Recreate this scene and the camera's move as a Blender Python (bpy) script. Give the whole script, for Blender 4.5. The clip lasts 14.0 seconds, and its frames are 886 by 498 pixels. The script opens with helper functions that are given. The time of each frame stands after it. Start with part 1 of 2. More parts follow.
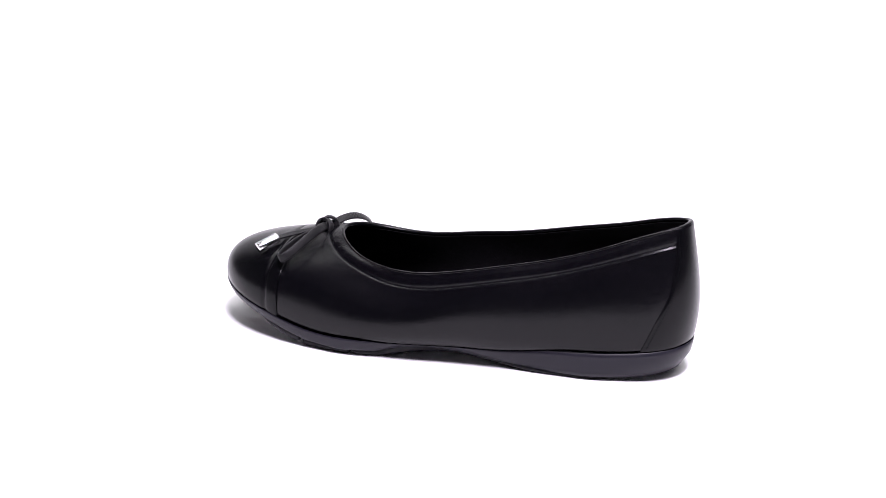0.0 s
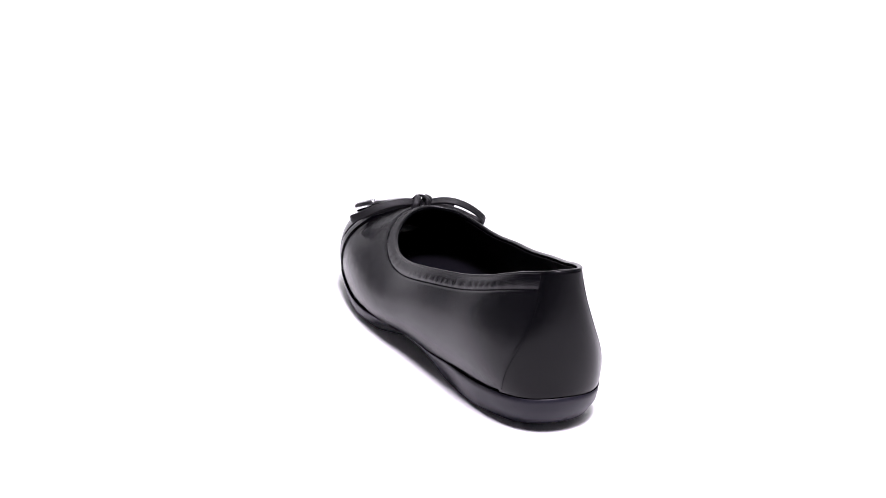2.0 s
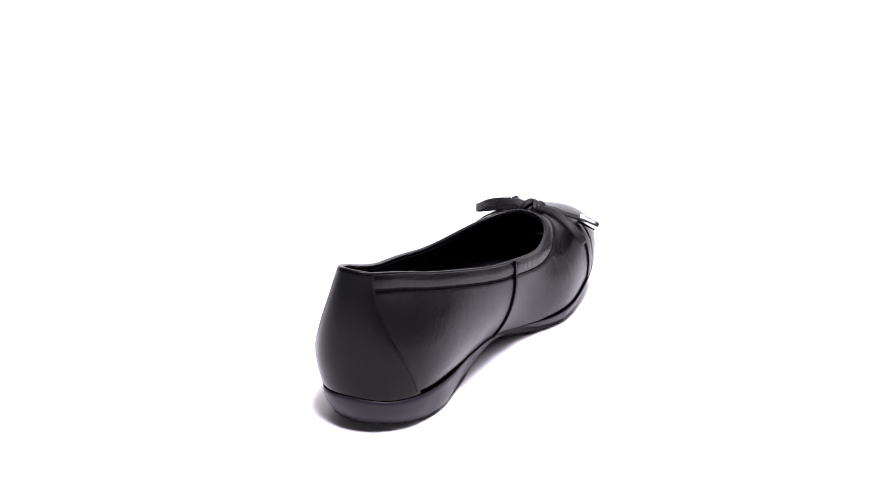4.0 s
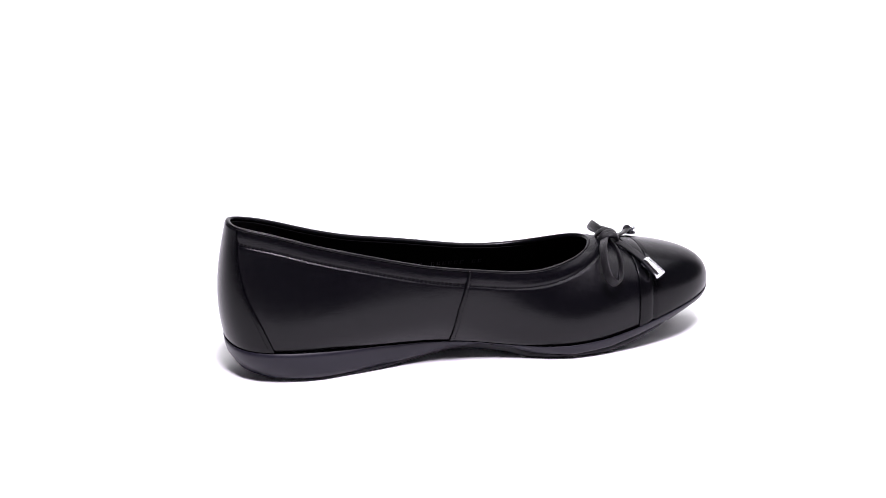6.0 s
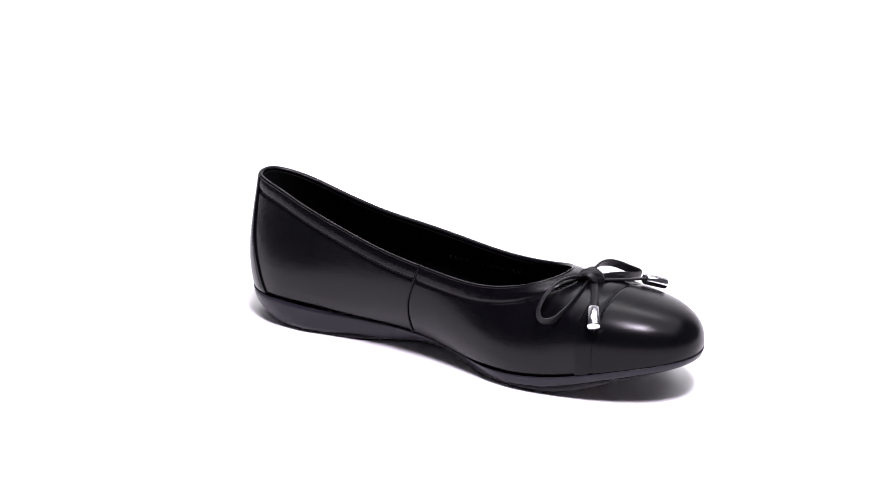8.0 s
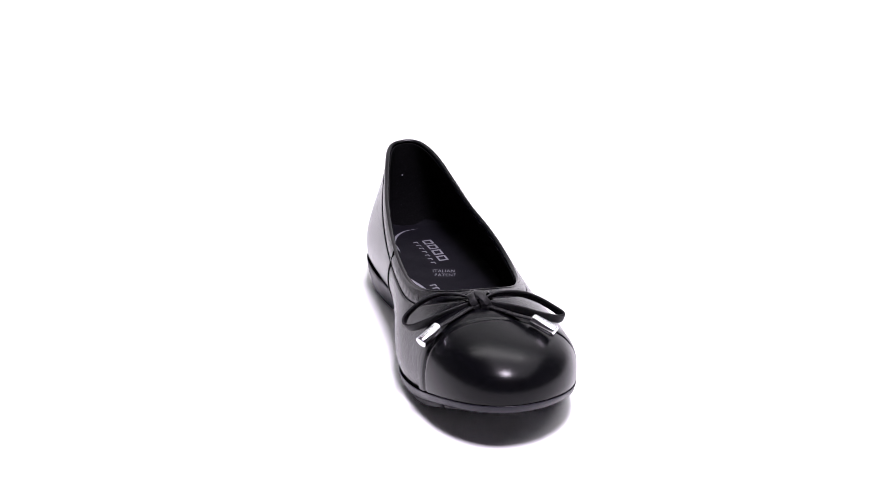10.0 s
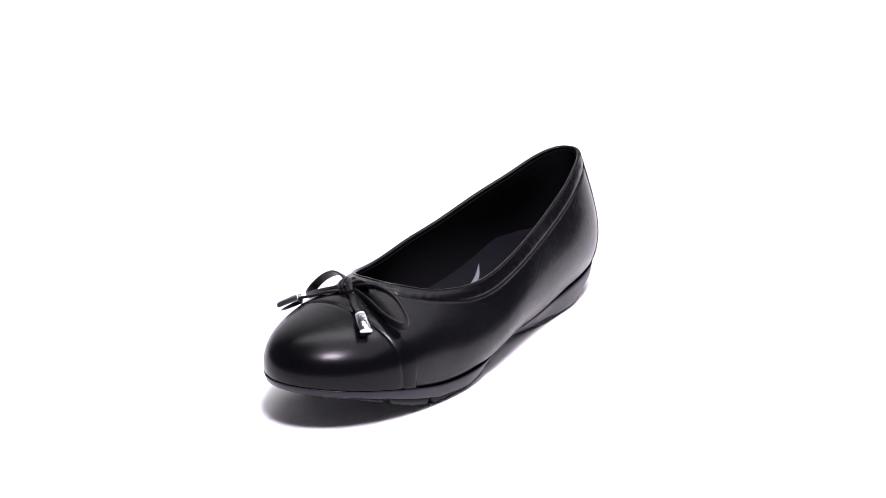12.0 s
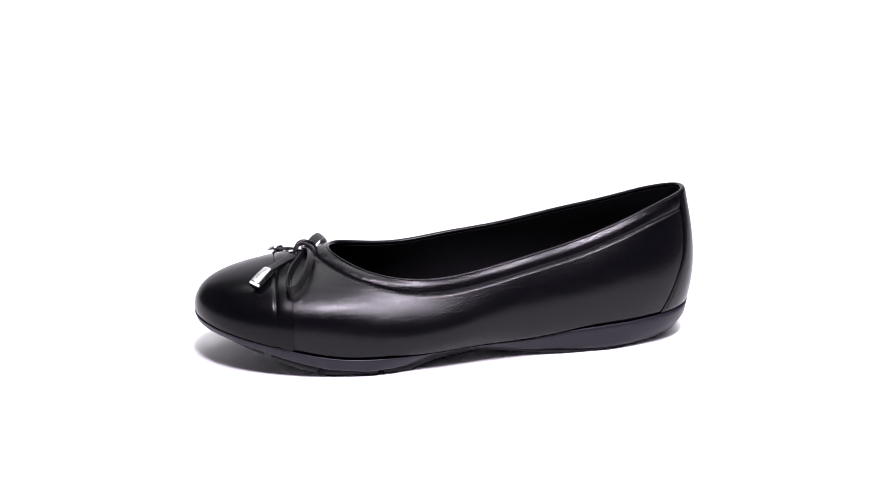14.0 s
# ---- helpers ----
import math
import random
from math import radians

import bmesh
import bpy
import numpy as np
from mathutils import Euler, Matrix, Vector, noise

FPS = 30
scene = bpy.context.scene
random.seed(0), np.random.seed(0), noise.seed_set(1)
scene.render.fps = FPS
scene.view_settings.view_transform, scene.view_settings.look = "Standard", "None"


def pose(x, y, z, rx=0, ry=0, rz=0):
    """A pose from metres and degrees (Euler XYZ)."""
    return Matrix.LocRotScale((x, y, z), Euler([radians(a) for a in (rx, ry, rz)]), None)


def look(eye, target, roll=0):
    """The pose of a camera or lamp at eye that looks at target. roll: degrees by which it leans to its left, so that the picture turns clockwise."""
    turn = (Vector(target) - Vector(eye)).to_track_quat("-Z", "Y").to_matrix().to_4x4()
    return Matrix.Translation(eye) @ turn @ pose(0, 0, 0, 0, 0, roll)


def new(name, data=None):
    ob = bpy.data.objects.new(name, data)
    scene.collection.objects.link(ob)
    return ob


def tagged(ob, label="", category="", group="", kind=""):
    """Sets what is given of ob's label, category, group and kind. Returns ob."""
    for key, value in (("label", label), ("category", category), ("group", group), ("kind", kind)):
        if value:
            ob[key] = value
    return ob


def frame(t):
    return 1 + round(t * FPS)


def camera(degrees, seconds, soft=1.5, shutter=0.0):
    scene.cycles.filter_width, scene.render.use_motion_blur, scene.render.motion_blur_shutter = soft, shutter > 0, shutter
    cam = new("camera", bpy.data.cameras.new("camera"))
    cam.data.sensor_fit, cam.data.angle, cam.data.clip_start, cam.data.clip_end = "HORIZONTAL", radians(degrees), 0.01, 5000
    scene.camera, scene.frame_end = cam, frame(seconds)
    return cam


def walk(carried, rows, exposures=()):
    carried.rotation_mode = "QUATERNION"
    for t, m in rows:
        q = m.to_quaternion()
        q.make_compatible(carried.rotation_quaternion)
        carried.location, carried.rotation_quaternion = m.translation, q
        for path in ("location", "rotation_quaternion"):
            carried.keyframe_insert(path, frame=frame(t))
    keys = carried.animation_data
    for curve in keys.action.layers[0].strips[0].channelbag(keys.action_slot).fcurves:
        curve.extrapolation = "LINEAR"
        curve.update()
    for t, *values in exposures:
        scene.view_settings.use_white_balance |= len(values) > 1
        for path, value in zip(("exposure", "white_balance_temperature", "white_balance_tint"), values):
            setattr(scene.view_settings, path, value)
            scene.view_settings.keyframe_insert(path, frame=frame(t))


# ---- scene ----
cam = camera(31.63, 14.0, soft=0.75)
EYE = pose(0, -0.76, 0.3118, 90 - 18.92, 0, 0.61) @ pose(0, 0, 0, 0, 0, -0.15)
walk(cam, [(0.0, EYE), (14.0, EYE)])

# ---- world, lamps, exposure ----
world = bpy.data.worlds.new("studio_dark")
world.use_nodes = True
world.node_tree.nodes["Background"].inputs[0].default_value = (0.9, 0.93, 1.0, 1)
world.node_tree.nodes["Background"].inputs[1].default_value = 0.02
scene.world = world
scene.view_settings.exposure = -1.85


def softbox(name, eye, target, w, h, power, colour=(1, 1, 1)):
    data = bpy.data.lights.new(name, "AREA")
    data.shape, data.size, data.size_y, data.energy, data.color = "RECTANGLE", w, h, power, colour
    ob = new(name, data)
    ob.matrix_world = look(eye, target)
    return ob


softbox("softbox_overhead", (0.42, 0.02, 1.40), (0, 0.0, 0), 1.7, 1.5, 68, (0.96, 0.92, 1.0))
softbox("softbox_front", (0.19, -0.80, 1.86), (0, 0, 0.03), 0.40, 0.40, 255, (0.93, 0.84, 1.0))
softbox("softbox_backdrop", (0, 0.75, 1.9), (0, 1.75, 0.5), 1.8, 0.5, 90, (1, 1, 1))


# ---- materials ----
def material(name, colour, rough, specular=0.5, metal=0.0):
    m = bpy.data.materials.new(name)
    m.use_nodes = True
    p = m.node_tree.nodes["Principled BSDF"]
    p.inputs["Base Color"].default_value = (*colour, 1)
    p.inputs["Roughness"].default_value = rough
    p.inputs["Specular IOR Level"].default_value = specular
    p.inputs["Metallic"].default_value = metal
    return m, m.node_tree, p


def link(tree, a, b):
    tree.links.new(a, b)


def node(tree, kind, **values):
    n = tree.nodes.new(kind)
    for key, value in values.items():
        n.inputs[key.replace("_", " ")].default_value = value
    return n


def mottle(tree, p, scale, low, high, coord, socket="Roughness"):
    """Uneven gloss from a broad noise."""
    n = node(tree, "ShaderNodeTexNoise", Scale=scale, Detail=4.0)
    r = node(tree, "ShaderNodeMapRange", To_Min=low, To_Max=high)
    r.inputs["From Min"].default_value, r.inputs["From Max"].default_value = 0.3, 0.7
    link(tree, coord, n.inputs["Vector"])
    link(tree, n.outputs["Fac"], r.inputs["Value"])
    link(tree, r.outputs["Result"], p.inputs[socket])


def leather(name, colour, rough_low, rough_high, grain, depth, crease=0.0, specular=0.22):
    """Black leather: pebbled grain between fine cracks, a few soft creases, uneven gloss."""
    m, tree, p = material(name, colour, rough_low, specular)
    coord = tree.nodes.new("ShaderNodeTexCoord").outputs["Object"]
    mottle(tree, p, 45, rough_low, rough_high, coord)
    warp = node(tree, "ShaderNodeTexNoise", Scale=grain * 0.5, Detail=2.0)
    link(tree, coord, warp.inputs["Vector"])
    mix = tree.nodes.new("ShaderNodeVectorMath")
    mix.operation = "MULTIPLY_ADD"
    mix.inputs[1].default_value = (2.4 / grain,) * 3
    link(tree, warp.outputs["Color"], mix.inputs[0])
    link(tree, coord, mix.inputs[2])
    cell = node(tree, "ShaderNodeTexVoronoi", Scale=grain)
    cell.feature = "DISTANCE_TO_EDGE"
    link(tree, mix.outputs[0], cell.inputs["Vector"])
    flat = node(tree, "ShaderNodeMapRange", To_Min=0.0, To_Max=1.0)
    flat.interpolation_type = "SMOOTHSTEP"
    flat.inputs["From Min"].default_value, flat.inputs["From Max"].default_value = 0.0, 0.24
    link(tree, cell.outputs["Distance"], flat.inputs["Value"])
    fine = node(tree, "ShaderNodeTexNoise", Scale=grain * 0.8, Detail=3.0)
    link(tree, coord, fine.inputs["Vector"])
    add = tree.nodes.new("ShaderNodeMath")
    add.operation = "MULTIPLY_ADD"
    add.inputs[1].default_value = 0.5
    link(tree, fine.outputs["Fac"], add.inputs[0])
    link(tree, flat.outputs["Result"], add.inputs[2])
    bump = node(tree, "ShaderNodeBump", Strength=1.0, Distance=depth)
    link(tree, add.outputs[0], bump.inputs["Height"])
    last = bump
    if crease:
        # creases run up and down over the joint of the toes and fade out towards the heel
        wave = node(tree, "ShaderNodeTexNoise", Scale=150.0, Detail=4.0, Roughness=0.6)
        stretch = node(tree, "ShaderNodeMapping", Scale=(1.0, 1.5, 0.45))
        split = tree.nodes.new("ShaderNodeSeparateXYZ")
        zone = node(tree, "ShaderNodeMapRange", To_Min=0.10, To_Max=1.0)
        zone.interpolation_type = "SMOOTHSTEP"
        zone.inputs["From Min"].default_value, zone.inputs["From Max"].default_value = -0.01, 0.06
        worn = tree.nodes.new("ShaderNodeMath")
        worn.operation = "MULTIPLY"
        link(tree, coord, split.inputs[0])
        link(tree, split.outputs["Y"], zone.inputs["Value"])
        link(tree, wave.outputs["Fac"], worn.inputs[0])
        link(tree, zone.outputs["Result"], worn.inputs[1])
        link(tree, coord, stretch.inputs["Vector"])
        link(tree, stretch.outputs["Vector"], wave.inputs["Vector"])
        soft = node(tree, "ShaderNodeBump", Strength=1.0, Distance=crease)
        link(tree, worn.outputs[0], soft.inputs["Height"])
        link(tree, bump.outputs["Normal"], soft.inputs["Normal"])
        last = soft
    link(tree, last.outputs["Normal"], p.inputs["Normal"])
    return m


def plain(name, colour, rough, bump_scale=0.0, bump=0.0, specular=0.5, metal=0.0, spread=0.08):
    m, tree, p = material(name, colour, rough, specular, metal)
    coord = tree.nodes.new("ShaderNodeTexCoord").outputs["Object"]
    mottle(tree, p, 60, rough - spread, rough + spread, coord)
    if bump:
        n = node(tree, "ShaderNodeTexNoise", Scale=bump_scale, Detail=3.0)
        link(tree, coord, n.inputs["Vector"])
        b = node(tree, "ShaderNodeBump", Strength=1.0, Distance=bump)
        link(tree, n.outputs["Fac"], b.inputs["Height"])
        link(tree, b.outputs["Normal"], p.inputs["Normal"])
    return m


GRAIN = leather("grained_black_leather", (0.0016, 0.0015, 0.0024), 0.20, 0.26, 780.0, 0.000030, 0.00018, 0.20)
SMOOTH = leather("smooth_black_leather", (0.0015, 0.0015, 0.0021), 0.21, 0.27, 1300.0, 0.000006, 0.0, 0.15)
LINING = leather("black_lining_leather", (0.0030, 0.0029, 0.0036), 0.70, 0.82, 600.0, 0.00007, 0.0003, 0.06)
CORD = leather("black_cord_leather", (0.0050, 0.0048, 0.0056), 0.36, 0.46, 1200.0, 0.00005)
INSOLE = plain("dark_insole_fabric", (0.0024, 0.0021, 0.0042), 0.70, 2500.0, 0.0001, specular=0.12)
RUBBER = plain("dark_sole_rubber", (0.0090, 0.0084, 0.0140), 0.40, 1800.0, 0.00004, specular=0.26)
TREAD = plain("black_tread_rubber", (0.007, 0.007, 0.009), 0.6, 1500.0, 0.0001, specular=0.3)
THREAD = plain("black_thread", (0.004, 0.004, 0.005), 0.85, 3000.0, 0.0001, specular=0.03)
PRINT = plain("pale_grey_print", (0.14, 0.14, 0.16), 0.6)
STAMP = plain("faint_stamp", (0.07, 0.07, 0.075), 0.5)
CHROME = plain("polished_chrome", (0.82, 0.82, 0.84), 0.12, 1200.0, 0.00001, metal=1.0, spread=0.04)
ENGRAVE = plain("dark_engraving", (0.09, 0.09, 0.10), 0.4)
PAPER = plain("white_studio_paper", (0.86, 0.86, 0.86), 0.8, 300.0, 0.00005)
DARK = plain("grey_studio_paint", (0.12, 0.12, 0.125), 0.8, 40.0, 0.001)


# ---- helpers for meshes ----
def finish(bm, name, mat, parent=None, label="", smooth=True):
    bmesh.ops.recalc_face_normals(bm, faces=bm.faces)
    me = bpy.data.meshes.new(name)
    bm.to_mesh(me)
    bm.free()
    me.materials.append(mat)
    for f in me.polygons:
        f.use_smooth = smooth
    ob = new(name, me)
    ob.parent = parent
    return tagged(ob, label)


def part(name, bm, mat, parent, label="", smooth=True):
    return finish(bm, name, mat, parent, label, smooth)


def grid(bm, rows, wrap_u=False, wrap_v=False):
    """Faces between rows of points."""
    vs = [[bm.verts.new(p) for p in row] for row in rows]
    n, m = len(vs), len(vs[0])
    for i in range(n if wrap_u else n - 1):
        for j in range(m if wrap_v else m - 1):
            a, b = vs[i], vs[(i + 1) % n]
            bm.faces.new((a[j], a[(j + 1) % m], b[(j + 1) % m], b[j]))
    return vs


def smoothstep(a, b, x):
    t = np.clip((x - a) / (b - a), 0, 1)
    return t * t * (3 - 2 * t)


def periodic(points):
    """Closed cubic B-spline through the points, as a function of the station number."""
    p = np.array(points, float)
    n = len(p)
    a = np.zeros((n, n))
    for i in range(n):
        a[i, i], a[i, (i - 1) % n], a[i, (i + 1) % n] = 4 / 6, 1 / 6, 1 / 6
    c = np.linalg.solve(a, p)

    def at(u):
        u = np.asarray(u, float) % n
        i = np.floor(u).astype(int)
        t = (u - i)[..., None]
        w = ((1 - t) ** 3 / 6, (3 * t**3 - 6 * t**2 + 4) / 6, (-3 * t**3 + 3 * t**2 + 3 * t + 1) / 6, t**3 / 6)
        return sum(w[k] * c[(i - 1 + k) % n] for k in range(4))

    return at


def curve(points, n):
    """n points on a natural-looking open spline through the given ones."""
    p = np.array(points, float)
    p = np.vstack([2 * p[0] - p[1], p, 2 * p[-1] - p[-2]])
    out = []
    for s in np.linspace(0, len(p) - 3 - 1e-9, n):
        i = int(s)
        t = s - i
        a, b, c, d = p[i:i + 4]
        out.append(0.5 * (2 * b + (c - a) * t + (2 * a - 5 * b + 4 * c - d) * t**2 + (3 * b - a - 3 * c + d) * t**3))
    return np.array(out)


# ---- the setting ----
def studio():
    bm = bmesh.new()
    rows = []
    profile = [(-2.2, 0.0)] + [(y, 0.0) for y in (-1, -0.4, 0, 0.4, 0.9)]
    profile += [(0.9 + 0.9 * math.sin(a), 0.9 - 0.9 * math.cos(a)) for a in np.linspace(0.1, math.pi / 2, 14)]
    profile += [(1.8, 1.5), (1.8, 2.6)]
    for y, z in profile:
        rows.append([(x, y, z) for x in (-2.4, -1.2, 0, 1.2, 2.4)])
    grid(bm, rows)
    geo = bmesh.ops.extrude_face_region(bm, geom=bm.faces[:])
    bmesh.ops.translate(bm, verts=[v for v in geo["geom"] if isinstance(v, bmesh.types.BMVert)], vec=(0, 0.01, -0.02))
    tagged(finish(bm, "floor", PAPER), "white seamless paper sweep under and behind the shoe", "backdrop", kind="structure")

    def slab(name, lo, hi, label):
        bm = bmesh.new()
        bmesh.ops.create_cube(bm, size=1)
        for v in bm.verts:
            v.co = [lo[k] if v.co[k] < 0 else hi[k] for k in range(3)]
        tagged(finish(bm, name, DARK, smooth=False), label, "wall", kind="structure")

    slab("wall_north", (-2.5, 1.9, -0.1), (2.5, 2.0, 2.8), "grey painted studio wall behind the paper")
    slab("wall_south", (-2.5, -2.4, -0.1), (2.5, -2.3, 2.8), "grey painted studio wall")
    slab("wall_east", (2.5, -2.4, -0.1), (2.6, 2.0, 2.8), "grey painted studio wall")
    slab("wall_west", (-2.6, -2.4, -0.1), (-2.5, 2.0, 2.8), "grey painted studio wall")
    slab("ceiling", (-2.6, -2.4, 2.8), (2.6, 2.0, 2.9), "grey painted studio ceiling")


studio()

# ---- the shoe: its last, as two closed curves (toe along +y, inner side of the foot along +x) ----
# where the upper meets the sole, from the heel's back round the inner side to the toe and back
FEATHER = periodic([
    (.008, -.1217, .0194), (.0235, -.1155, .0176), (.0326, -.100, .0172), (.0332, -.080, .0163), (.0300, -.055, .0147),
    (.0263, -.025, .0130), (.0264, .000, .0107), (.0327, .025, .0085), (.0379, .050, .0085), (.0363, .075, .0112),
    (.0317, .100, .0172), (.0215, .1225, .0222), (.006, .1335, .0242), (-.0118, .1302, .0237), (-.0278, .1145, .0207),
    (-.0368, .0905, .0157), (-.0399, .065, .0108), (-.0399, .040, .0099), (-.0352, .0155, .0094), (-.0296, -.0095, .0100),
    (-.0268, -.035, .0112), (-.0244, -.060, .0143), (-.0211, -.083, .0157), (-.0160, -.1035, .0174), (-.0064, -.1172, .0186)])
# the edge of the opening
TOPLINE = periodic([
    (.0075, -.1185, .0782), (.0165, -.1150, .0770), (.0216, -.100, .0736), (.0252, -.080, .0678), (.0290, -.055, .0616),
    (.0315, -.025, .0545), (.0325, .000, .0505), (.0318, .020, .0475), (.0300, .036, .0468), (.0262, .050, .0487),
    (.0205, .060, .0512), (.0130, .0655, .0528), (.0055, .0672, .0535), (-.0020, .0655, .0528), (-.0095, .060, .0508),
    (-.0170, .050, .0475), (-.0220, .037, .0450), (-.0248, .022, .0440), (-.0252, .004, .0455), (-.0232, -.018, .0498),
    (-.0198, -.038, .0540), (-.0158, -.058, .0585), (-.0118, -.080, .0654), (-.0070, -.100, .0728), (-.0005, -.1145, .0772)])
STATIONS = 25
# how far the upper swells out, low down and high up, station by station
SWELL = periodic([
    (.0043, .0038), (.0045, .0029), (.0047, .0030), (.0090, .0042), (.0114, .0049), (.0118, .0054), (.0096, .0049), (.0068, .0048),
    (.0063, .0048), (.0071, .0048), *[(.006, .005)] * 6, (.0067, .005), (.0082, .0052), (.0112, .0067), (.0112, .0094),
    (.0094, .0110), (.0080, .0120), (.0080, .0126), (.0086, .0087), (.0060, .0067)])


def outward(u, loop=FEATHER):
    t = loop(u + 0.02) - loop(u - 0.02)
    n = np.stack([t[..., 1], -t[..., 0], 0 * t[..., 0]], -1)
    return n / np.linalg.norm(n, axis=-1, keepdims=True)


def upper(u, v):
    """A point of the upper: u runs round the shoe, v from the sole (0) to the opening (1)."""
    u, v = np.broadcast_arrays(np.asarray(u, float), np.asarray(v, float))
    f, t, out = FEATHER(u), TOPLINE(u), outward(u)
    gap = f - t
    d = np.hypot(gap[..., 0], gap[..., 1])[..., None]
    h = (t[..., 2] - f[..., 2])[..., None]
    up = np.array([0, 0, 1.0])
    way = gap * np.array([1, 1, 0]) / np.maximum(d, 1e-6)
    front = smoothstep(0.012, 0.040, d)
    swell = SWELL(u)
    p1 = f + out * (swell[..., :1] * (1 - front) + 0.0028 * front) + up * h * (0.36 * (1 - front) + 0.70 * front)
    p2 = t + (out * swell[..., 1:] - up * h * 0.36) * (1 - front) + (way * d * 0.61 - up * h * 0.31) * front
    w = v[..., None]
    return (1 - w) ** 3 * f + 3 * (1 - w) ** 2 * w * p1 + 3 * (1 - w) * w * w * p2 + w**3 * t


def upper_normal(u, v):
    du = upper(u + 0.02, v) - upper(u - 0.02, v)
    dv = upper(u, v + 0.01) - upper(u, v - 0.01)
    n = np.cross(du, dv)
    return n / np.linalg.norm(n, axis=-1, keepdims=True)


def on_upper(u, v, lift):
    return upper(u, v) + upper_normal(u, v) * lift


def top_depth(uu, vv):
    """Distance down the upper from the opening."""
    vs = np.linspace(0.3, 1, 90)
    us = np.linspace(0, STATIONS, 500, endpoint=False)
    p = upper(us[:, None], vs[None, :])
    seg = np.linalg.norm(np.diff(p, axis=1), axis=2)
    d = np.concatenate([np.cumsum(seg[:, ::-1], axis=1)[:, ::-1], np.zeros((500, 1))], axis=1)
    out = np.empty(uu.shape)
    for k in np.ndindex(uu.shape):
        i = int(round((uu[k] % STATIONS) / STATIONS * 500)) % 500
        out[k] = np.interp(vv[k], vs, d[i]) if vv[k] > 0.3 else 0.05
    return out


COLLAR = 0.0075


def collar_relief(uu, vv):
    """The stitched crease under the opening and the soft roll above it."""
    d = top_depth(uu, vv)
    crease = -0.0006 * np.exp(-((d - COLLAR) / 0.0009) ** 2)
    roll = 0.0004 * np.exp(-((d - COLLAR * 0.45) / 0.0024) ** 2)
    # the leather puckers between the stitches
    along = upper(uu, np.ones_like(vv))
    pucker = 0.00007 * np.sin(2 * math.pi * (along[..., 1] + 0.6 * along[..., 0]) / 0.0052 + 2.0 * np.sin(along[..., 1] * 160))
    return (crease + roll + pucker * np.exp(-((d - COLLAR * 0.75) / 0.0026) ** 2))[..., None]


def shell(name, uu, vv, lift, thick, mat, parent, label, wrap=False, relief=0.0):
    """A piece of leather laid on the upper: uu, vv are grids of equal shape; its edges are rounded off."""
    bm = bmesh.new()
    n, m = uu.shape
    soft = np.zeros((n, m, 1))
    if wrap:
        soft[:, [0, -1]] = 0.35
    else:
        soft[[0, -1], :] = 0.35
        soft[:, [0, -1]] = 0.35
    outer = on_upper(uu, vv, lift + relief - soft * thick * 0.6)
    inner = on_upper(uu, vv, lift - thick)
    rows_o, rows_i = grid(bm, outer, wrap_u=wrap), grid(bm, inner, wrap_u=wrap)
    if wrap:
        for j in (0, m - 1):
            for i in range(n):
                k = (i + 1) % n
                bm.faces.new((rows_o[i][j], rows_o[k][j], rows_i[k][j], rows_i[i][j]))
    else:
        ring = [(i, 0) for i in range(n)] + [(n - 1, j) for j in range(1, m)] + [(i, m - 1) for i in range(n - 2, -1, -1)] + [(0, j) for j in range(m - 2, 0, -1)]
        for a, b in zip(ring, ring[1:] + ring[:1]):
            bm.faces.new((rows_o[a[0]][a[1]], rows_o[b[0]][b[1]], rows_i[b[0]][b[1]], rows_i[a[0]][a[1]]))
    bmesh.ops.remove_doubles(bm, verts=bm.verts, dist=1e-6)
    ob = part(name, bm, mat, parent, label)
    ob.data.set_sharp_from_angle(angle=1.0)
    return ob


def spread(a, b, n, m, v0=0.0, v1=1.0):
    """Grids of u between the curves a(v) and b(v), and of v."""
    v = np.r_[np.linspace(v0, 0.70, m // 3, endpoint=False), np.linspace(0.70, v1, m - m // 3)]
    s = np.linspace(0, 1, n)[:, None]
    return a(v) * (1 - s) + b(v) * s, np.broadcast_to(v, (n, m)).copy()


def knots(*pairs):
    xs, ys = zip(*pairs)
    return lambda v: np.interp(v, xs, ys)


def solve_u(y, side, v=0.0):
    """The station number at which the upper passes the place y along the shoe."""
    us = np.linspace(0.3, 11.7, 600) if side > 0 else np.linspace(24.7, 12.3, 600)
    return float(np.interp(y, upper(us, v)[:, 1], us))


def solve_v(u, y):
    vs = np.linspace(0, 1, 200)
    ys = upper(u, vs)[:, 1]
    return float(np.interp(-y, -ys, vs))


shoe = tagged(new("ballet_flat"), "black leather ballet flat with a bow, on white paper", "shoe")
CAP = 0.0865       # where the toe cap ends
CAP_STITCH = 0.0078   # how far its seam lies before the edge


def cap_line(y):
    """u and v along the line at the place y across the toe."""
    a, b = solve_u(y, 1), solve_u(y, -1)
    us = np.linspace(a, b, 140)
    return us, np.array([solve_v(u, y) for u in us])


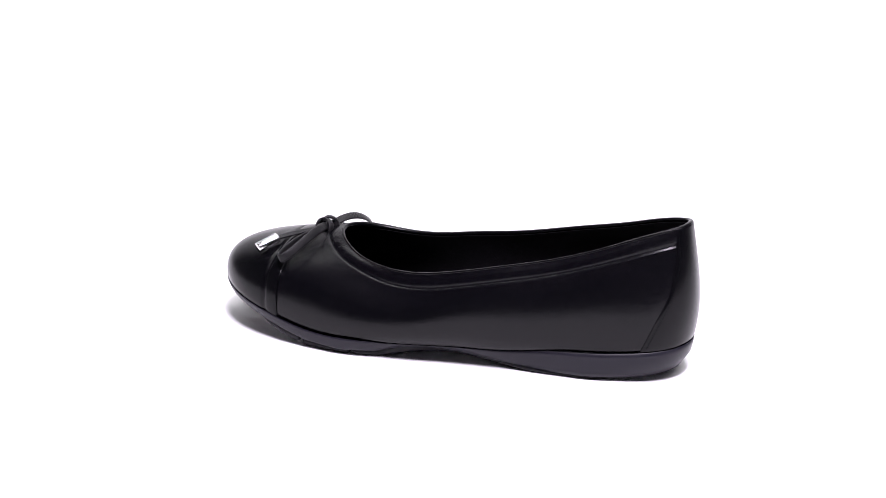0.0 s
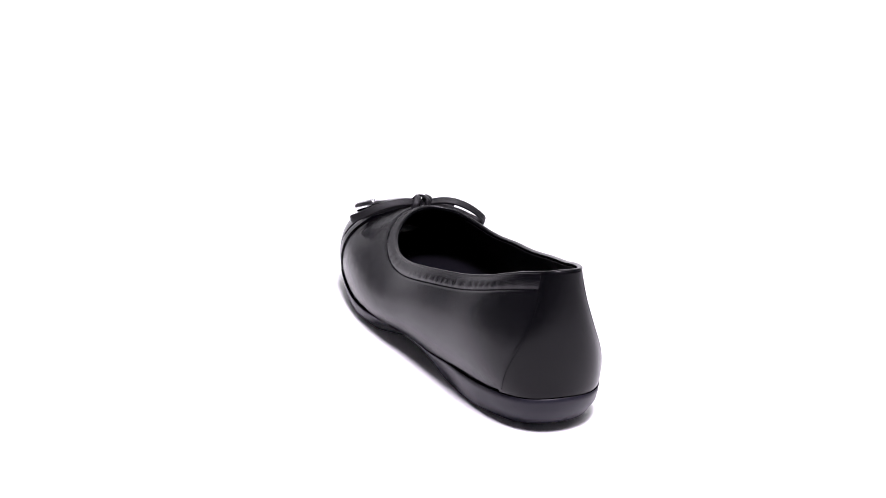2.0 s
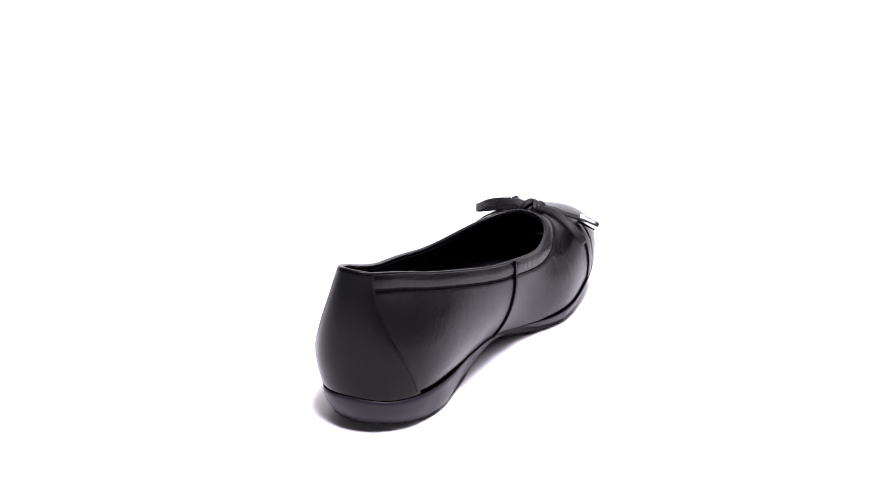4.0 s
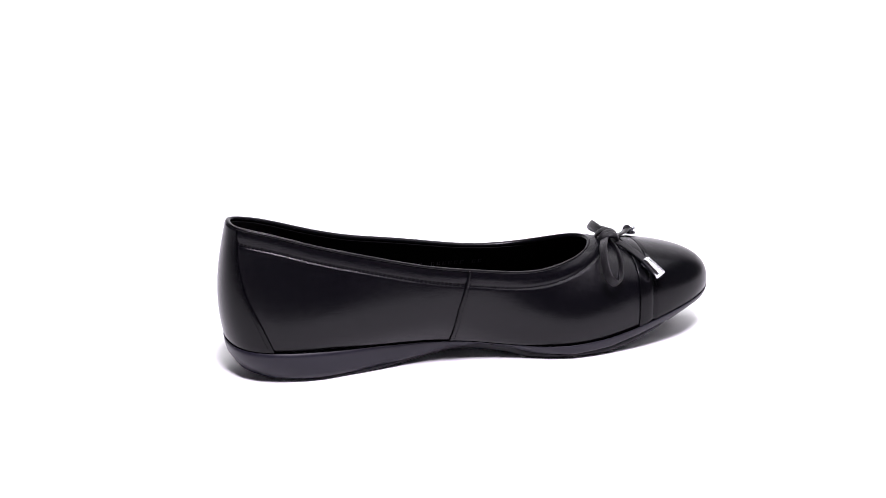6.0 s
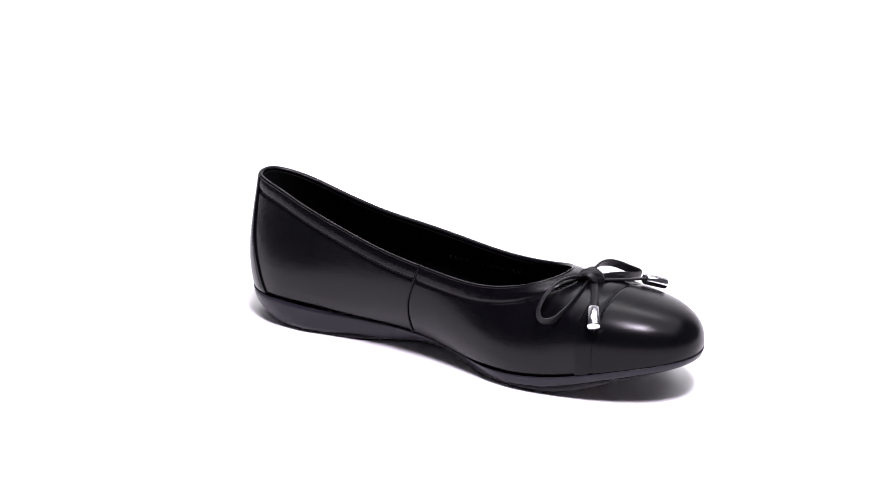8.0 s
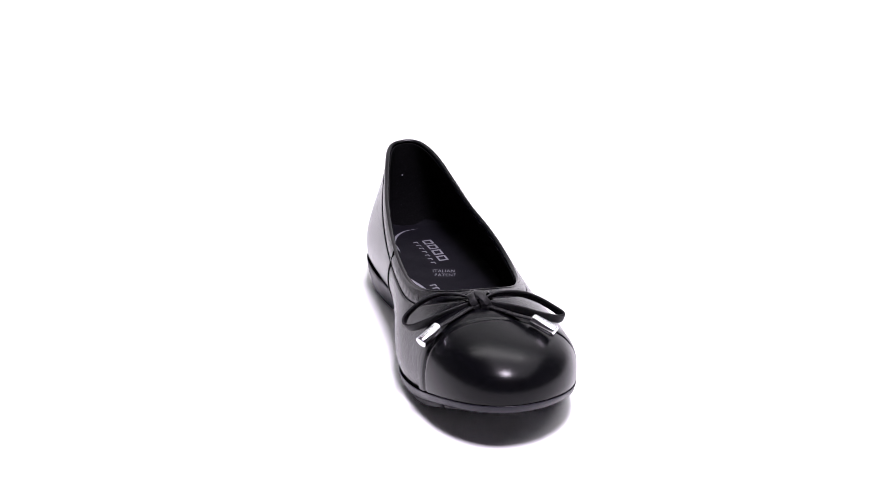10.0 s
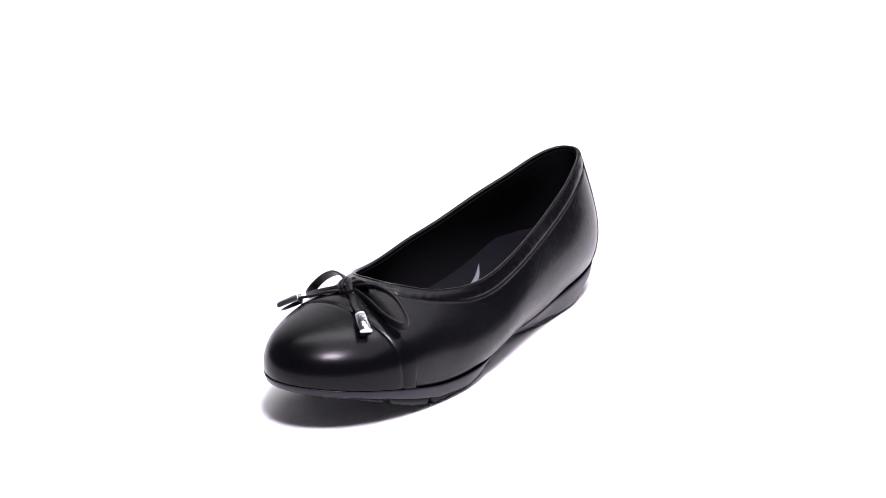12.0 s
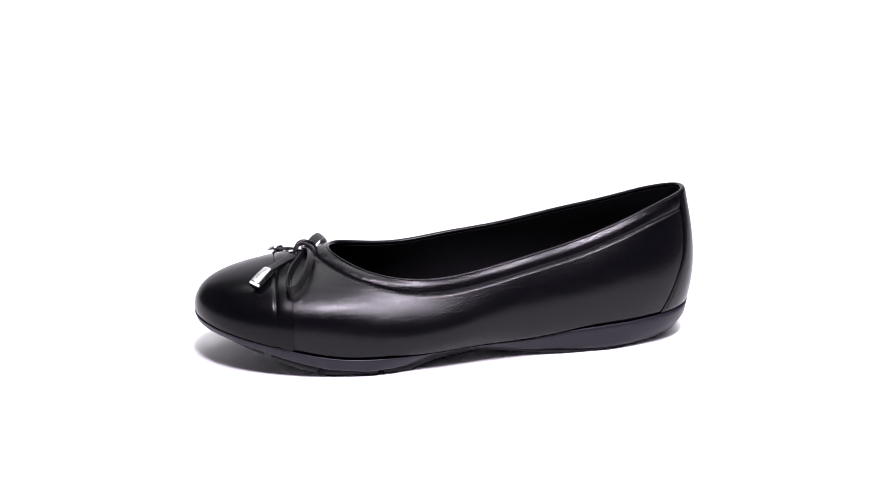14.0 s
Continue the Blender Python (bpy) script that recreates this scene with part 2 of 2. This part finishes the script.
def build_upper():
    seam = knots((0, solve_u(-0.011, 1, 0)), (0.5, solve_u(-0.0085, 1, 0.5)), (1, solve_u(-0.0026, 1, 1)))
    stay_in = knots((0, 1.95), (0.25, 1.65), (0.5, 1.28), (0.75, 1.08), (1, 1.02))
    stay_out = knots((0, 22.95), (0.25, 23.25), (0.5, 23.62), (0.75, 23.82), (1, 23.90))
    # inner quarter, from the heel strip to the side seam
    uu, vv = spread(lambda v: stay_in(v) - 0.12, lambda v: seam(v) + 0.08, 70, 78)
    shell("quarter", uu, vv, 0.0, 0.0012, GRAIN, shoe, "grained black leather quarter", relief=collar_relief(uu, vv))
    # vamp, from the side seam round the front and along the outer side
    uu, vv = spread(seam, lambda v: stay_out(v) + 0.12, 280, 84)
    shell("vamp", uu, vv, 0.0005, 0.0014, GRAIN, shoe, "grained black leather vamp with fine creases", relief=collar_relief(uu, vv))
    # raised cord of the side seam
    bm = bmesh.new()
    vs = np.linspace(0.0, 1.0, 42)
    ribbon(bm, [on_upper(seam(v) - 0.01, v, 0.0005 + 0.0004 * max(0, v - 0.9) / 0.1) for v in vs], 0.0013, 0.0010, np.array([upper_normal(seam(v), v) for v in vs]))
    part("side_seam", bm, SMOOTH, shoe, "narrow raised side seam")
    # heel strip
    uu, vv = spread(lambda v: stay_out(v) - 25, stay_in, 60, 60)
    shell("heel_strip", uu, vv, 0.0011, 0.0012, SMOOTH, shoe, "smooth black leather heel strip")
    # toe cap
    us, vs = cap_line(CAP)
    s = np.r_[np.linspace(0, 0.6, 14), np.linspace(0.62, 1, 40)]
    uu, vv = np.repeat(us[:, None], len(s), 1), vs[:, None] * s[None, :]
    d = upper(uu, vv)[..., 1] - CAP
    dent = -0.0006 * np.exp(-((d - CAP_STITCH) / 0.0008) ** 2) + 0.0001 * np.exp(-((d - 0.004) / 0.0022) ** 2)
    shell("toe_cap", uu, vv, 0.0014, 0.0012, SMOOTH, shoe, "smooth polished black leather toe cap", relief=dent[..., None])
    # lining
    u = np.linspace(0, STATIONS, 200, endpoint=False)
    uu, vv = np.meshgrid(u, np.linspace(0.02, 0.985, 20), indexing="ij")
    shell("lining", uu, vv, -0.0014, 0.0008, LINING, shoe, "black leather lining", wrap=True)
    # rolled edge of the opening
    bm = bmesh.new()
    rows = []
    for uq in np.linspace(0, STATIONS, 260, endpoint=False):
        c, nrm = upper(uq, 1.0), upper_normal(uq, 0.995)
        up = upper(uq, 1.0) - upper(uq, 0.97)
        up = up / np.linalg.norm(up)
        c = c - nrm * 0.0004
        rows.append([tuple(c + nrm * 0.0013 * math.cos(a) + up * 0.0009 * math.sin(a)) for a in np.linspace(0, 2 * math.pi, 10, endpoint=False)])
    grid(bm, rows, True, True)
    part("edge_binding", bm, SMOOTH, shoe, "rolled black leather edge")
    return seam, stay_in, stay_out


def stitch_row(path, parent, pitch=0.0021, lift=0.0005, name="stitching"):
    """A row of short thread stitches along a path on the upper, in a shallow crease."""
    pts = np.array([on_upper(u, v, lift) for u, v in path])
    nrm = np.array([upper_normal(u, v) for u, v in path])
    d = np.r_[0, np.cumsum(np.linalg.norm(np.diff(pts, axis=0), axis=1))]
    bm = bmesh.new()
    for k in range(int(d[-1] / pitch)):
        a, b = (k + 0.14) * pitch, (k + 0.86) * pitch
        ends = [np.array([np.interp(q, d, pts[:, i]) for i in range(3)]) for q in (a, b)]
        n = np.array([np.interp((a + b) / 2, d, nrm[:, i]) for i in range(3)])
        t = ends[1] - ends[0]
        t /= np.linalg.norm(t)
        side = np.cross(n, t)
        rows = []
        for f, r in ((0, 0.35), (0.2, 1), (0.8, 1), (1, 0.35)):
            c = ends[0] * (1 - f) + ends[1] * f + n * (0.00018 if r == 1 else -0.0001)
            rows.append([tuple(c + 0.00034 * r * (side * math.cos(g) + n * math.sin(g))) for g in (0, 1.57, 3.14, 4.71)])
        grid(bm, rows, wrap_v=True)
    return tagged(part(name, bm, THREAD, parent), kind="stuff")


def drop_below(u, dist):
    """v at the given distance down from the opening."""
    vs = np.linspace(1, 0.3, 120)
    p = upper(u, vs)
    d = np.r_[0, np.cumsum(np.linalg.norm(np.diff(p, axis=0), axis=1))]
    return float(np.interp(dist, d, vs))


def build_stitches(seam, stay_in, stay_out):
    us = np.linspace(stay_in(0.85) + 0.05, stay_out(0.85) - 0.05, 420)
    stitch_row([(u, drop_below(u, COLLAR)) for u in us], shoe, lift=-0.0002)
    for y in (CAP + CAP_STITCH,):
        us, vs = cap_line(y)
        stitch_row(list(zip(us, vs)), shoe, lift=0.0007)
    for f, off in ((stay_in, -0.11), (stay_out, 0.11)):
        stitch_row([(f(v) + off, v) for v in np.linspace(0.04, 0.97, 60)], shoe, lift=0.0008)
    stitch_row([(seam(v) + 0.06, v) for v in np.linspace(0.03, 0.97, 60)], shoe, lift=0.0001)


def sole_bottom(y):
    """Height of the tread's underside along the shoe."""
    return float(np.interp(y, (-.125, -.108, -.05, -.03, -.008, .012, .03, .07, .085, .1, .118, .135), (.003, 0, 0, .0016, .0034, .0024, 0, .0004, .0040, .0096, .0156, .0190)))


def wall_bottom(y):
    """Height of the lower edge of the sole's side wall."""
    return float(np.interp(y, (-.125, -.105, -.06, -.034, -.012, .004, .018, .03, .05, .07, .085, .1, .118, .135), (.0050, .0022, .0018, .0036, .0066, .0080, .0064, .0034, .0027, .0044, .0083, .0128, .0174, .0204)))


def build_sole():
    u = np.linspace(0, STATIONS, 440, endpoint=False)
    f, out = FEATHER(u), outward(u)
    wall, tread = [], []
    for p, o in zip(f, out):
        zw, zb = wall_bottom(p[1]), sole_bottom(p[1])
        h = p[2] - zw
        heel = float(smoothstep(-.070, -.112, p[1]))
        waist = math.exp(-((p[1] + 0.005) / 0.03) ** 2)
        tuck = float(smoothstep(-.088, -.045, p[1]) * smoothstep(.052, .022, p[1]))
        prof = [(-.0045, h + .0022), (.0011, h - .0012), (.0014, h + .0005), (.0018, h + .0009), (.0023 - .0004 * heel, h - .0002), (.0023 - .0009 * heel, h * .78),
                (.0017 - .0016 * heel, h * .50), (.0010 - .0040 * heel, h * .18), (.0003 - .0048 * heel, .0003), (-.0005 - .0058 * heel, 0.0), (-.012 - .004 * heel, 0.0)]
        prof = [(a - max(a, 0) * max(0.75 * tuck, 0.35) - tuck * 0.0026 * (1 - max(b, 0) / h) ** 1.2 * (a > -.01), b) for a, b in prof]
        wall.append([tuple(p + o * a + np.array([0, 0, zw + b - p[2]])) for a, b in prof])
        near = min(abs(p[1] - q) for q in ((.044, .074, .101) if p[0] < 0 else (.105,)))
        top = zw + 0.0002
        low = zb if near > 0.0019 else max(zb, zw - 0.0006)
        low = min(low, zw - 0.0004)
        prof = [(-.0035 - .006 * heel - .002 * waist, top), (-.0016 - .0066 * heel - .004 * waist, (top + low) / 2), (-.0024 - .0080 * heel - .006 * waist, low + .0003),
                (-.0032 - .0088 * heel - .006 * waist, low), (-.010 - .008 * heel - .006 * waist, low), (-.011 - .008 * heel - .006 * waist, zb), (-.019, zb)]
        tread.append([tuple(np.array([p[0], p[1], 0]) + o * a + np.array([0, 0, b])) for a, b in prof])
    sole = None
    for name, rows, mat, label in (("outsole", wall, RUBBER, "dark grey-black rubber sole with a raised rim"), ("tread", tread, TREAD, "black notched rubber tread")):
        bm = bmesh.new()
        vs = grid(bm, rows, wrap_u=True)
        bottom = [r[-1] for r in vs]
        n = len(bottom)
        for i in range(n // 2 - 1):
            bm.faces.new((bottom[i], bottom[i + 1], bottom[n - 2 - i], bottom[n - 1 - i]))
        sole = part(name, bm, mat, sole or shoe, label)


def insole_height(y):
    return float(np.interp(y, (-.125, -.08, -.06, -.04, 0, .05, .13), (.0262, .0240, .0215, .0196, .0174, .0165, .022)))


def build_insole():
    bm = bmesh.new()
    rows = []
    for y in np.linspace(-.1205, .122, 64):
        ur, ul = solve_u(y, 1), solve_u(y, -1)
        a, b = FEATHER(ul)[0] - 0.0005, FEATHER(ur)[0] + 0.0005
        z = insole_height(y)
        rows.append([(a + (b - a) * s, y, z + 0.004 * abs(2 * s - 1) ** 4) for s in np.linspace(0, 1, 25)])
    grid(bm, rows)
    low = [[(x, y, z - 0.004) for x, y, z in r] for r in rows]
    grid(bm, low)
    return part("insole", bm, INSOLE, shoe, "dark navy-black cushioned insole with pale printed marks")


def ribbon(bm, pts, wide, thick, up, close=False):
    """A flat cord with rounded edges along the points; up: the direction its flat face looks to."""
    pts = np.array(pts)
    rows = []
    for i, p in enumerate(pts):
        t = pts[min(i + 1, len(pts) - 1)] - pts[max(i - 1, 0)]
        t = t / np.linalg.norm(t)
        n = np.array(up[i] if np.ndim(up) > 1 else up, float)
        n = n - t * n.dot(t)
        n /= np.linalg.norm(n)
        s = np.cross(t, n)
        ring = []
        for g in np.linspace(0, 2 * math.pi, 12, endpoint=False):
            c, q = math.cos(g), math.sin(g)
            ring.append(tuple(p + s * wide / 2 * math.copysign(abs(c) ** 0.6, c) + n * thick / 2 * math.copysign(abs(q) ** 0.6, q)))
        rows.append(ring)
    vs = grid(bm, rows, wrap_v=True)
    bm.faces.new(vs[0])
    bm.faces.new(vs[-1][::-1])


KNOT = np.array([.0053, .0788, .0522])
SAG = 0.0023   # how far the cords dip towards the knot


def sagged(pts):
    """Cord points lowered near the knot."""
    pts = np.array(pts, float)
    pts[:, 2] -= SAG * np.clip(1 - np.abs(pts[:, 0] - KNOT[0]) / 0.028, 0, 1)
    return pts


def aglet(a, b, parent):
    """A chrome cord end between two places, with a dark engraved strip."""
    a, b = np.array(a), np.array(b)
    t = (b - a) / np.linalg.norm(b - a)
    s = np.cross(t, (0, 0, 1.0))
    s /= np.linalg.norm(s)
    n = np.cross(s, t)
    length = np.linalg.norm(b - a)
    bm = bmesh.new()
    rows = []
    for f, r in ((0, .55), (0, .92), (.04, 1), (.93, 1), (.98, .96), (1, .86), (1, 0.02)):
        rows.append([tuple(a + t * length * f + 0.0030 * r * (s * math.cos(g) * 1.05 + n * math.sin(g) * 0.9)) for g in np.linspace(0, 2 * math.pi, 24, endpoint=False)])
    vs = grid(bm, rows, wrap_v=True)
    bm.faces.new(vs[0])
    bm.faces.new(vs[-1][::-1])
    metal = part("aglet", bm, CHROME, parent, "polished chrome cord end")
    bm = bmesh.new()

    def inlay(f0, f1, g0, g1):
        ring = []
        for f in (f0, f1):
            ring.append([tuple(a + t * length * f + 0.00304 * (s * math.cos(g) * 1.05 + n * math.sin(g) * 0.9)) for g in np.linspace(g0, g1, 6)])
        grid(bm, ring)

    # a framed panel with four marks
    for f0, f1, g0, g1 in ((.14, .17, .95, 2.19), (.86, .89, .95, 2.19), (.17, .86, .95, 1.02), (.17, .86, 2.12, 2.19)):
        inlay(f0, f1, g0, g1)
    for k in range(4):
        f = 0.23 + 0.155 * k
        inlay(f, f + .03, 1.25, 1.9)
        inlay(f + .03, f + .11, 1.25, 1.38)
        if k != 1:
            inlay(f + .03, f + .11, 1.76, 1.9)
    part("engraving", bm, ENGRAVE, metal, "dark engraved bars")


def build_bow():
    bow = tagged(new("bow"), "thin black leather cord bow with chrome ends")
    bow.parent = shoe
    # knot: three turns of cord wound over each other
    for k, (tilt, r) in enumerate(((0.25, 1.0), (-0.35, 1.05), (0.05, 0.9))):
        bm = bmesh.new()
        pts, ups = [], []
        for g in np.linspace(0, 2 * math.pi, 25):
            o = np.array([math.sin(g) * 0.0018 + tilt * 0.008 * math.cos(g), math.cos(g) * 0.0048 * r, math.sin(g) * 0.0040 * r])
            pts.append(KNOT + o + np.array([(k - 1) * 0.0030, 0, 0]))
            ups.append(o + np.array([0, 0, 1e-5]))
        ribbon(bm, pts, 0.0036, 0.0016, np.array(ups))
        part("knot_turn", bm, CORD, bow)
    # loops
    loops = (
        [(.0053, .0780, .0545), (.0150, .0735, .0560), (.0235, .0700, .0545), (.0320, .0680, .0495), (.0385, .0680, .0435), (.0398, .0710, .0400),
         (.0360, .0755, .0405), (.0270, .0785, .0455), (.0150, .0795, .0510), (.0060, .0790, .0535)],
        [(.0053, .0780, .0545), (-.0030, .0765, .0562), (-.0130, .0765, .0550), (-.0220, .0785, .0515), (-.0300, .0825, .0470), (-.0328, .0860, .0448),
         (-.0295, .0885, .0448), (-.0210, .0880, .0470), (-.0110, .0850, .0505), (.0045, .0790, .0535)])
    for path in loops:
        pts = curve(sagged(path), 70)
        mid = pts.mean(0)
        bm = bmesh.new()
        ribbon(bm, pts, 0.0046, 0.0013, pts - mid + np.array([0, 0, 1e-4]))
        part("loop", bm, CORD, bow)
    # tails
    tails = (
        ([(.0065, .0800, .0535), (.0130, .0845, .0525), (.0205, .0885, .0495)], (.0275, .0915, .0462), (.0368, .0966, .0410)),
        ([(.0040, .0805, .0535), (-.0020, .0870, .0525), (-.0080, .0925, .0512)], (-.0150, .0978, .0492), (-.0242, .1050, .0452)))
    for path, a, b in tails:
        pts = list(sagged(path)) + [np.array(a), np.array(a) * 0.7 + np.array(b) * 0.3]
        bm = bmesh.new()
        ribbon(bm, curve(pts, 30), 0.0038, 0.0014, (0, -0.3, 1))
        part("tail", bm, CORD, bow)
        aglet(a, b, bow)


def on_insole(x, y, lift=0.00012):
    ur, ul = solve_u(y, 1), solve_u(y, -1)
    a, b = FEATHER(ul)[0] - 0.0005, FEATHER(ur)[0] + 0.0005
    s = (x - a) / (b - a)
    return (x, y, insole_height(y) + 0.004 * abs(2 * s - 1) ** 4 + lift)


def build_prints():
    # two crescents
    for path, wide in (([(.0178, -.078), (.0190, -.092), (.0166, -.1025), (.0105, -.1105), (.0020, -.1138)], .0016), ([(.0250, -.0535), (.0175, -.041), (.0130, -.029), (.0112, -.017), (.0112, -.010)], .0026)):
        c = curve(path, 30)
        bm = bmesh.new()
        rows = []
        for k, p in enumerate(c):
            t = c[min(k + 1, 29)] - c[max(k - 1, 0)]
            t /= np.linalg.norm(t)
            w = wide * (0.06 + math.sin(math.pi * (k / 29) ** 0.8) ** 1.2)
            rows.append([on_insole(p[0] - t[1] * w * q, p[1] + t[0] * w * q) for q in (-0.5, 0.5)])
        grid(bm, rows)
        part("crescent_mark", bm, PRINT, insole, "pale grey printed crescent")

    def bars(name, origin, along, across, cells, label):
        """Plain bars: cells of (start, end, low, high) along and across the line of writing."""
        bm = bmesh.new()
        o, a, c = (np.array(q, float) for q in (origin, along, across))
        for x0, x1, y0, y1 in cells:
            q = [o + a * x + c * y for x, y in ((x0, y0), (x1, y0), (x1, y1), (x0, y1))]
            bm.faces.new([bm.verts.new(on_insole(*p)) for p in q])
        part(name, bm, PRINT, insole, label)

    way, side = np.array([-.170, .985]), np.array([-.985, -.170])
    cells = []
    for k in range(4):
        x = k * 0.0078
        cells += [(x, x + .0013, 0, .0056), (x + .0013, x + .0062, .0045, .0056), (x + .0013, x + .0062, 0, .0011), (x + .0049, x + .0062, .0011, .0045)]
    bars("brand_mark", (.0032, -.0940), way, side, cells, "pale grey printed bars of a brand mark")
    bars("small_mark", (.0082, -.0925), way, side, [(k * .0048, k * .0048 + .0009, 0, .0024) for k in range(7)] + [(k * .0048 + .0009, k * .0048 + .0026, .0018, .0024) for k in range(7)], "small pale printed bars")
    bars("side_mark", (.0092, -.0352), way, side, [(k * .0042, k * .0042 + .0012, 0, .0036) for k in range(4)] + [(k * .0042 + .0016, k * .0042 + .0030, .0026, .0036) for k in range(4)], "small pale printed bars")
    # lettering
    for word, y in (("ITALIAN", -.0505), ("PATENT", -.0452)):
        text = bpy.data.curves.new(word.lower(), "FONT")
        text.body, text.size, text.align_x, text.space_character = word, 0.0049, "CENTER", 1.1
        ob = bpy.data.objects.new("lettering_source", text)
        me = bpy.data.meshes.new_from_object(ob)
        bpy.data.objects.remove(ob)
        bm = bmesh.new()
        bm.from_mesh(me)
        bpy.data.meshes.remove(me)
        for v in bm.verts:
            px, py = v.co.x * 0.62, v.co.y
            v.co = on_insole(-.0016 - px - py * 0.17, y - py + px * 0.17)
        part("lettering", bm, PRINT, insole, "small pale grey printed words")
    # a pale speck on the lining behind the heel
    bm = bmesh.new()
    c, nr = on_upper(0.2, 0.66, -0.0025), upper_normal(0.2, 0.66)
    e = np.cross(nr, (0, 0, 1.0))
    bm.faces.new([bm.verts.new(c + 0.0006 * (e * math.cos(g) + np.array([0, 0, 1.0]) * math.sin(g))) for g in np.linspace(0, 2 * math.pi, 8, endpoint=False)])
    part("pinhead", bm, PRINT, shoe, "tiny pale pinhead on the lining")
    # perforations under the vamp
    bm = bmesh.new()
    for k in range(5):
        for m in range(3):
            x, y = -.0190 + m * .0090 + 0.002 * (k % 2), .060 + k * .009
            p = on_insole(x, y, 0.0002)
            ring = [bm.verts.new((p[0] + .0005 * math.cos(g), p[1] + .0008 * math.sin(g), p[2])) for g in np.linspace(0, 2 * math.pi, 8, endpoint=False)]
            bm.faces.new(ring)
    tagged(part("perforation", bm, PRINT, insole, "rows of tiny pale perforations"), kind="stuff")
    # stamped code on the lining of the outer side
    bm = bmesh.new()
    y = -.0270
    for k in range(12):
        y += .0032 + (.0035 if k in (4, 10) else 0)
        for dy, z0, z1 in ((0, .0335, .0362), (.0012, .0354, .0362), (.0012, .0335, .0343)):
            q = []
            for yy, zz in ((y + dy, z0), (y + dy + .0007, z0), (y + dy + .0007, z1), (y + dy, z1)):
                v = 0.62
                for _ in range(6):
                    u = solve_u(yy, -1, v)
                    v = float(np.clip(v + (zz - upper(u, v)[2]) / 0.045, 0.2, 0.98))
                q.append(bm.verts.new(on_upper(u, v, -0.0026)))
            bm.faces.new(q)
    part("stamped_code", bm, STAMP, shoe, "faint grey stamped bars on the lining")


def motions():
    # the turntable turns almost evenly, 23.5 degrees a second
    slack = knots((0, 0.5), (1, 0.3), (2, 0.3), (3, 0.3), (4, 0.2), (5.8, -0.6), (6.5, -0.5), (7.2, -0.2), (8.5, 0.1), (9.5, 0.0), (10.3, -0.2), (11, -0.5), (12, -0.3), (13, 0.3), (14, 0.2))
    rows = [(t, pose(0, 0, 0, 0, 0, 66.30 - 23.497 * t + float(slack(t)))) for t in np.linspace(0, 14, 29)]
    walk(shoe, rows)


seam, stay_in, stay_out = build_upper()
build_stitches(seam, stay_in, stay_out)
build_sole()
insole = build_insole()
build_bow()
build_prints()
motions()
